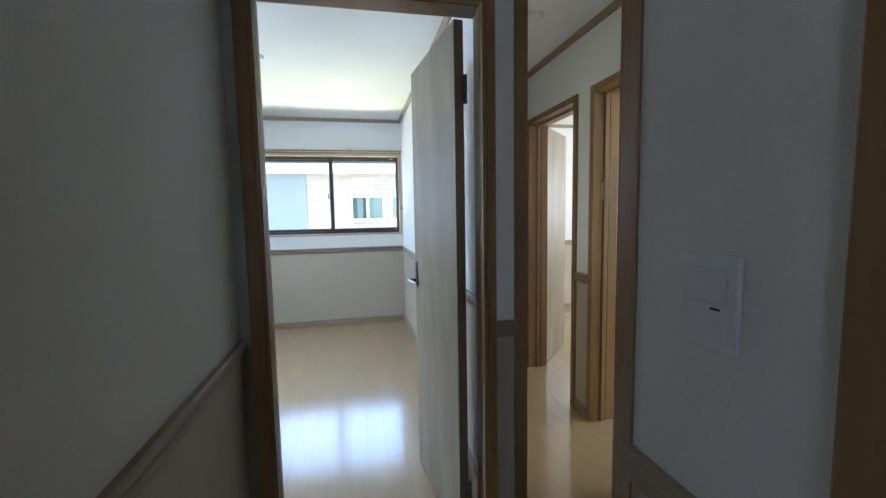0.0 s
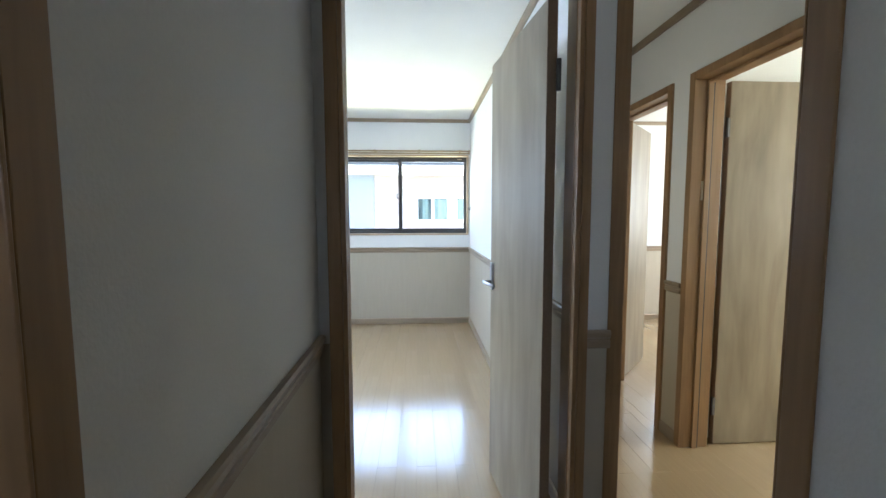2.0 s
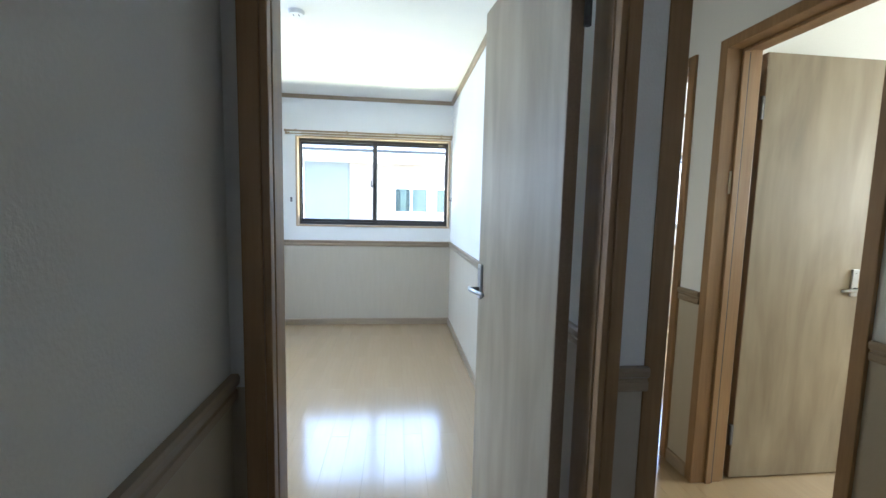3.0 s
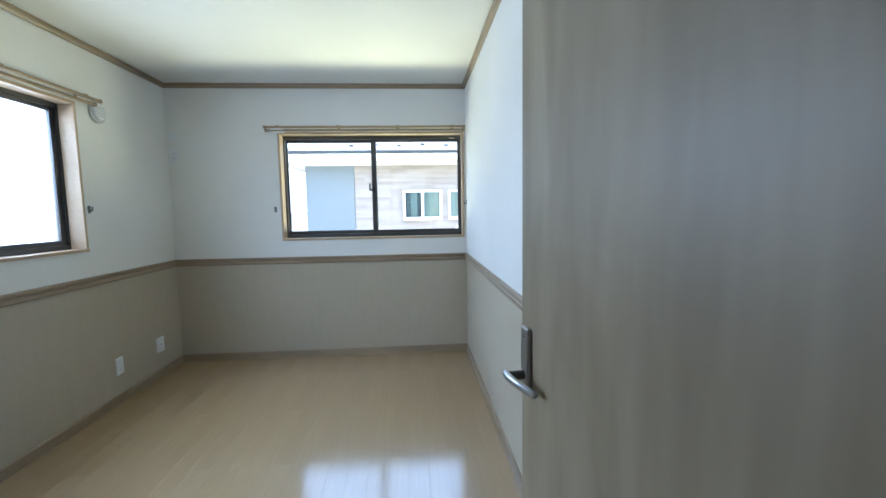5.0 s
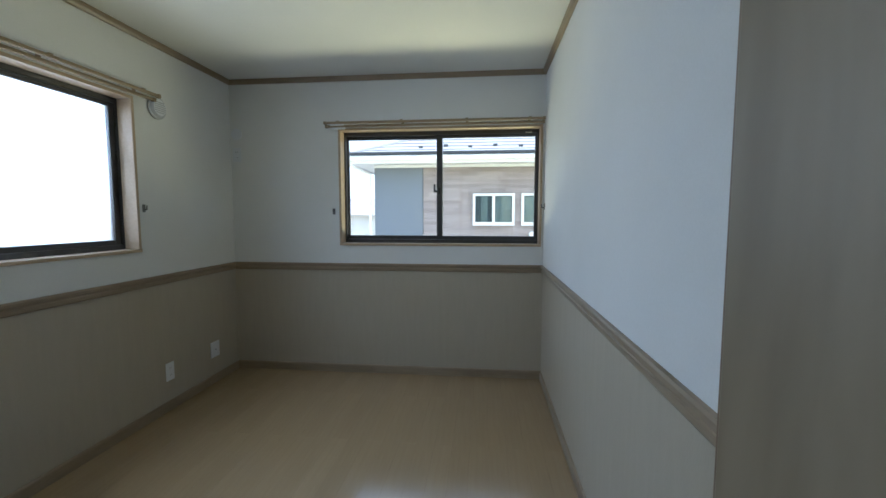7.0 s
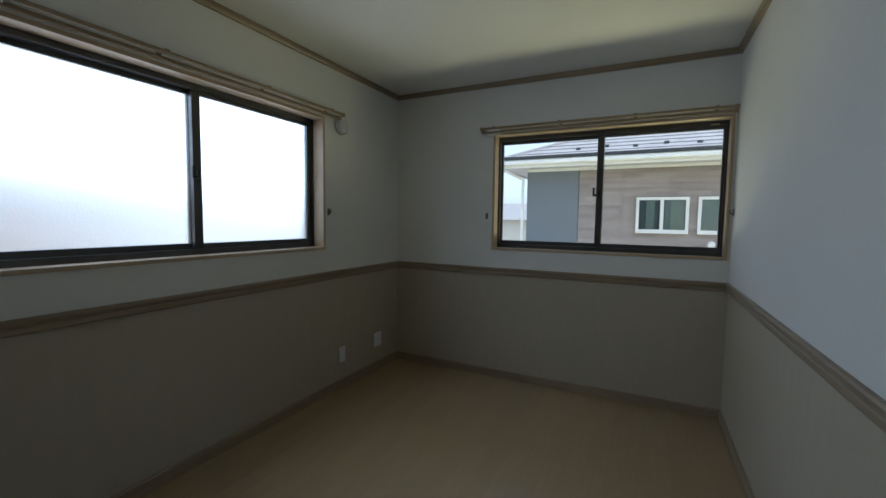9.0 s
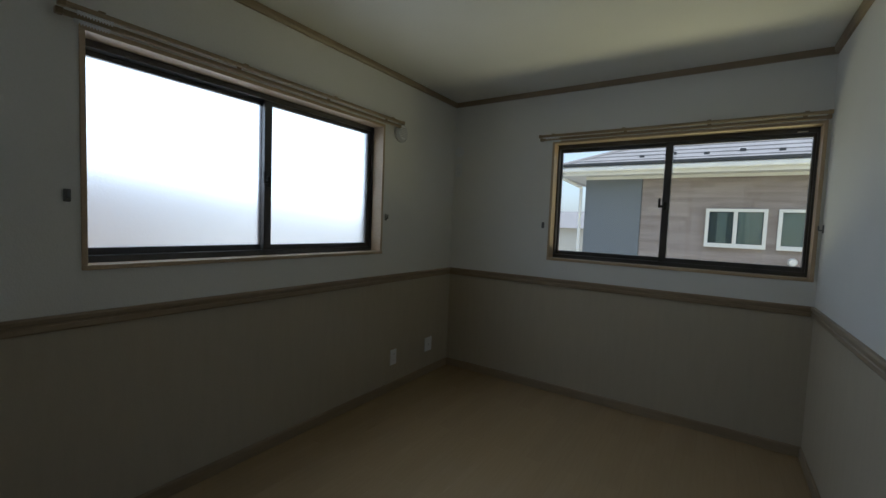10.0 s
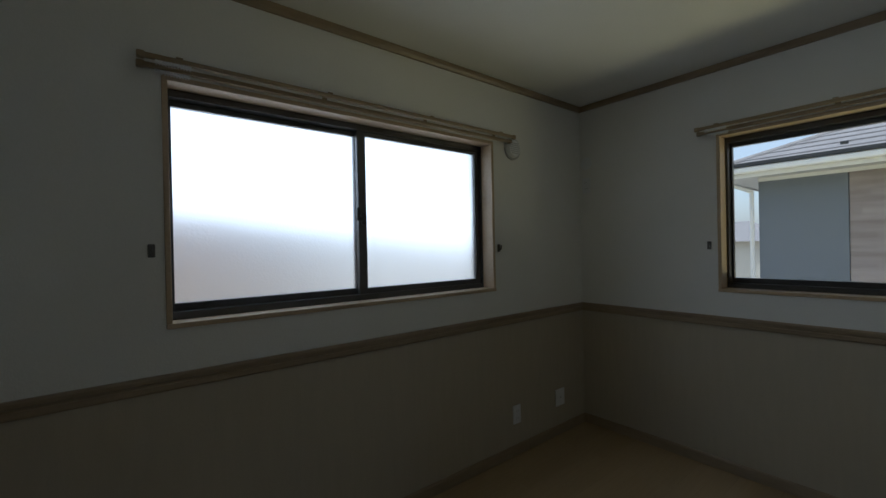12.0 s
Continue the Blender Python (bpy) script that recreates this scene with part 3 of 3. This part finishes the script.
# never in view; added to bounce yellow sunlight up through the clear window
bounce_sheet = thing("unseen_bounce_sheet", "unseen pale yellow sheet added to bounce sunlight onto the ceiling", "roof")
bm = bmesh.new()
for i in range(29):
    box(bm, -2.4 + 0.2 * i, -2.203 + 0.2 * i, 5.0, 6.9, 0.42, 0.44)
part("sheet", bm, BOUNCE, bounce_sheet)
for x in (-2.2, 0.4, 3.2):
    for y in (5.1, 6.7):
        part("post", boxes((x - 0.04, x + 0.04, y, y + 0.08, -3.0, 0.42)), WHITEP, bounce_sheet)

HY, HX = 8.5, -1.96       # the neighbour's near wall and its corner
house = thing("neighbour_house", "two-storey house with brick-pattern siding and a grey hipped roof", "house")
part("wall", boxes((-1.10, 9.0, HY + 0.004, HY + 0.15, -3.0, 2.19)), SIDING, house, "brown brick-pattern siding")
rng = random.Random(7)
bm = bmesh.new()
for i in range(30):
    z = 0.10 + 0.07 * i
    first = rng.uniform(0.1, 0.42)
    x = -1.10
    while x < 5.0:
        e = x + first
        box(bm, x + 0.001, min(e, 5.0) - 0.001, HY - rng.uniform(0.0, 0.006), HY + 0.02, z, z + 0.0685)
        x, first = e, rng.choice((0.30, 0.42, 0.42, 0.55))
tagged(part("brick_course", bm, SIDING, house, "staggered brown siding bricks"), kind="stuff")
bm = bmesh.new()
box(bm, HX, -1.105, HY - 0.02, HY + 0.15, -3.0, 2.19, 0.004)
part("wall", bm, GREYSIDE, house, "plain grey siding")
part("wall", boxes((HX, HX + 0.15, HY + 0.15, 15.5, -3.0, 2.2), (HX, 9.0, 15.3, 15.5, -3.0, 2.2), (8.85, 9.0, HY + 0.15, 15.3, -3, 2.2)), SIDING, house)
E0, ZE, SL = 0.42, 2.31, 0.42
x0, x1, ya, yb = HX - E0 + 0.05, 9.4, HY - E0, 15.9
# the grey carries the eave's shade in the soffit's colour
part("soffit", boxes((x0, x1, ya, yb, ZE - 0.13, ZE - 0.10)), GREYPL, house, "soffit board, greyed for the shade under the eave")
part("frieze", boxes((HX, x1, HY - 0.045, HY - 0.021, ZE - 0.175, ZE - 0.131)), WHITEP, house, "white frieze strip under the eave")
# black strip puts the shadow between roof and gutter into the drip edge
part("drip_edge", boxes((x0 - 0.10, x1, ya - 0.135, ya + 0.02, ZE + 0.002, ZE + 0.020), (x0 - 0.10, x1, ya - 0.135, ya - 0.120, ZE - 0.022, ZE + 0.002)), BLACK, house, "drip edge, black for the shadow between roof and gutter")
part("fascia", boxes((x0, x1, ya - 0.02, ya, ZE - 0.15, ZE - 0.005), (x0 - 0.02, x0, ya, yb, ZE - 0.15, ZE - 0.005)), WHITEP, house)
bm = bmesh.new()
rows, run = 18, (yb - ya) / 2
for i in range(rows):
    a, b = run * i / rows, run * (i + 1) / rows + 0.02
    za, zb = ZE + SL * a, ZE + SL * b
    t = 0.018
    q = [(x0 + a, ya + a), (x1 - a, ya + a), (x1 - a, yb - a), (x0 + a, yb - a)]
    p = [(x0 + b, ya + b), (x1 - b, ya + b), (x1 - b, yb - b), (x0 + b, yb - b)]
    lo = [bm.verts.new((*c, za)) for c in q]
    mi = [bm.verts.new((*c, za + t)) for c in q]
    hi = [bm.verts.new((*c, zb)) for c in p]
    for k in range(4):
        j = (k + 1) % 4
        bm.faces.new([lo[k], lo[j], mi[j], mi[k]])
        bm.faces.new([mi[k], mi[j], hi[j], hi[k]])
roof = part("roof", bm, SHINGLE, house, "grey shingle hipped roof")
for i in range(13):
    x = -1.12 + 0.42 * i
    up = 0.30 + 0.09 * (i % 2)
    part("snow_guard", boxes((x - 0.035, x + 0.035, ya + up, ya + up + 0.03, ZE + SL * up, ZE + SL * up + 0.05)), BLACK, roof, "small black snow guard")
bm = bmesh.new()
tube(bm, (x0 + 0.01, ya + 0.01, ZE + 0.015), (x0 + run, ya + run, ZE + SL * run + 0.015), 0.035, 10)
part("hip_cap", bm, SHINGLE, roof)
part("gutter", boxes((x0 - 0.10, x1, ya - 0.115, ya - 0.022, ZE - 0.105, ZE - 0.026), (x0 - 0.10, x0 - 0.022, ya - 0.02, yb, ZE - 0.105, ZE - 0.026), bevel=0.02), WHITEP, house, "white eave gutter")
bm = bmesh.new()
pts = [(HX - 0.30, ya - 0.06, ZE - 0.06), (HX - 0.30, ya - 0.04, ZE - 0.17), (HX - 0.06, HY - 0.08, ZE - 0.30), (HX - 0.06, HY - 0.08, -3.0)]
for p0, p1 in zip(pts, pts[1:]):
    tube(bm, p0, p1, 0.026, 12)
part("downpipe", bm, WHITEP, house, "white downpipe with an elbow")


def house_window(x0, x1, z0, z1, drawn):
    """A white two-sash window; 'drawn' gives for each sash the stretch that its curtain covers."""
    e = 0.042
    win = part("window", boxes((x0, x1, HY - 0.05, HY - 0.002, z0, z0 + 0.055), (x0, x1, HY - 0.05, HY - 0.002, z1 - e, z1), (x0, x0 + e, HY - 0.05, HY - 0.002, z0 + 0.055, z1 - e), (x1 - e, x1, HY - 0.05, HY - 0.002, z0 + 0.055, z1 - e)), WHITEP, house, "white framed sliding window")
    part("sill", boxes((x0, x1, HY - 0.07, HY - 0.0505, z0 - 0.004, z0 + 0.022), bevel=0.004), WHITEP, win)
    m = (x0 + x1) / 2
    part("stile", boxes((m - 0.024, m + 0.024, HY - 0.044, HY - 0.012, z0 + 0.055, z1 - e)), WHITEP, win)
    for (a, b), (c0, c1) in zip(((x0 + e, m - 0.024), (m + 0.024, x1 - e)), drawn):
        part("pane", boxes((a, b, HY - 0.02, HY - 0.014, z0 + 0.055, z1 - e)), CLEAR, win)
        # flat dark sheet behind the pane; its colour stands for the unlit room
        part("interior", boxes((a, b, HY - 0.006, HY - 0.003, z0 + 0.055, z1 - e)), DARKROOM, win)
        part("curtain", boxes((a + (b - a) * c0, a + (b - a) * c1, HY - 0.011, HY - 0.008, z0 + 0.06, z1 - e - 0.01)), CURTAIN, win)


house_window(-0.235, 0.475, 1.14, 1.685, ((0.34, 0.74), (0.04, 0.96)))
house_window(0.59, 1.30, 1.14, 1.685, ((0.03, 0.97), (0.03, 0.97)))
bm = bmesh.new()
tube(bm, (0.775, HY - 0.002, 0.985), (0.775, HY - 0.06, 0.985), 0.055, 20, 0.04)
part("vent_hood", bm, WHITEP, house, "round white vent hood")

far_house = thing("distant_house", "pale distant house with a low roof", "house")
part("wall", boxes((-9.5, -5.3, 22, 28, -3, 1.35)), CREAM, far_house)
bm = bmesh.new()
vs = [bm.verts.new(c) for c in ((-9.9, 21.6, 1.35), (-4.9, 21.6, 1.35), (-4.9, 28.4, 1.35), (-9.9, 28.4, 1.35), (-8.4, 25, 2.3), (-6.4, 25, 2.3))]
for q in ((0, 1, 5, 4), (1, 2, 5), (2, 3, 4, 5), (3, 0, 4), (0, 1, 2, 3)):
    bm.faces.new([vs[i] for i in q])
part("roof", bm, SHINGLE, far_house)
side_house = thing("side_house", "house beyond the frosted window, a blurred low mass", "house")
part("wall", boxes((-14, -8.4, -6.0, 5.6, -3, 0.3)), CREAM, side_house)
bm = bmesh.new()
vs = [bm.verts.new(c) for c in ((-14.4, -6.4, 0.3), (-8.0, -6.4, 0.3), (-8.0, 6.0, 0.3), (-14.4, 6.0, 0.3), (-11.2, -3.6, 3.1), (-11.2, 2.8, 3.1))]
for q in ((0, 1, 4), (1, 2, 5, 4), (2, 3, 5), (3, 0, 4, 5), (0, 1, 2, 3)):
    bm.faces.new([vs[i] for i in q])
part("roof", bm, BROWNROOF, side_house)

# ---- floor boards ----
PLANKS = {}


def plank(w, length):
    key = (round(w, 4), round(length, 4))
    if key not in PLANKS:
        g = 0.0001
        c = 0.0006
        bm = bmesh.new()
        top = [bm.verts.new((x, y, 0)) for x, y in ((g + c, g + c), (w - g - c, g + c), (w - g - c, length - g - c), (g + c, length - g - c))]
        rim = [bm.verts.new((x, y, -0.0003)) for x, y in ((g, g), (w - g, g), (w - g, length - g), (g, length - g))]
        low = [bm.verts.new((x, y, -0.011)) for x, y in ((g, g), (w - g, g), (w - g, length - g), (g, length - g))]
        bm.faces.new(top)
        for k in range(4):
            j = (k + 1) % 4
            bm.faces.new([rim[k], rim[j], top[j], top[k]])
            bm.faces.new([low[k], low[j], rim[j], rim[k]])
        PLANKS[key] = mesh_of("floor_board", bm, PLANK)
    return PLANKS[key]


def lay(x0, x1, y0, y1, width=0.101, length=1.212):
    rows = max(1, math.ceil((x1 - x0) / width - 0.05))
    for i in range(rows):
        a, b = x0 + i * width, min(x1, x0 + (i + 1) * width)
        y = y0
        first = length * ((i * 0.5) % 1.0 or 1.0)
        while y < y1 - 0.02:
            e = min(y1, y + first)
            first = length
            ob = new("floor_board", plank(b - a, e - y))
            ob.location = (a, y, 0)
            ob.parent = floor
            y = e


lay(WEST, EAST, SOUTH, NORTH)
lay(-0.50, CORR_E, HALL_S, HALL)
lay(-0.42, 0.33, HALL, SOUTH)
lay(CORR_W, CORR_E, HALL, NORTH)
lay(-1.70, 0.33, -1.9, LAND_N)
lay(-0.50, 0.33, LAND_N, HALL_S)
lay(1.405, 4.45, 2.0, NORTH, 0.303)
lay(1.405, 4.45, HALL_S, 1.93, 0.303)
lay(CORR_E, 1.405, 1.232, 1.838, 0.14)
lay(CORR_E, 1.405, 2.076, 2.765, 0.14)
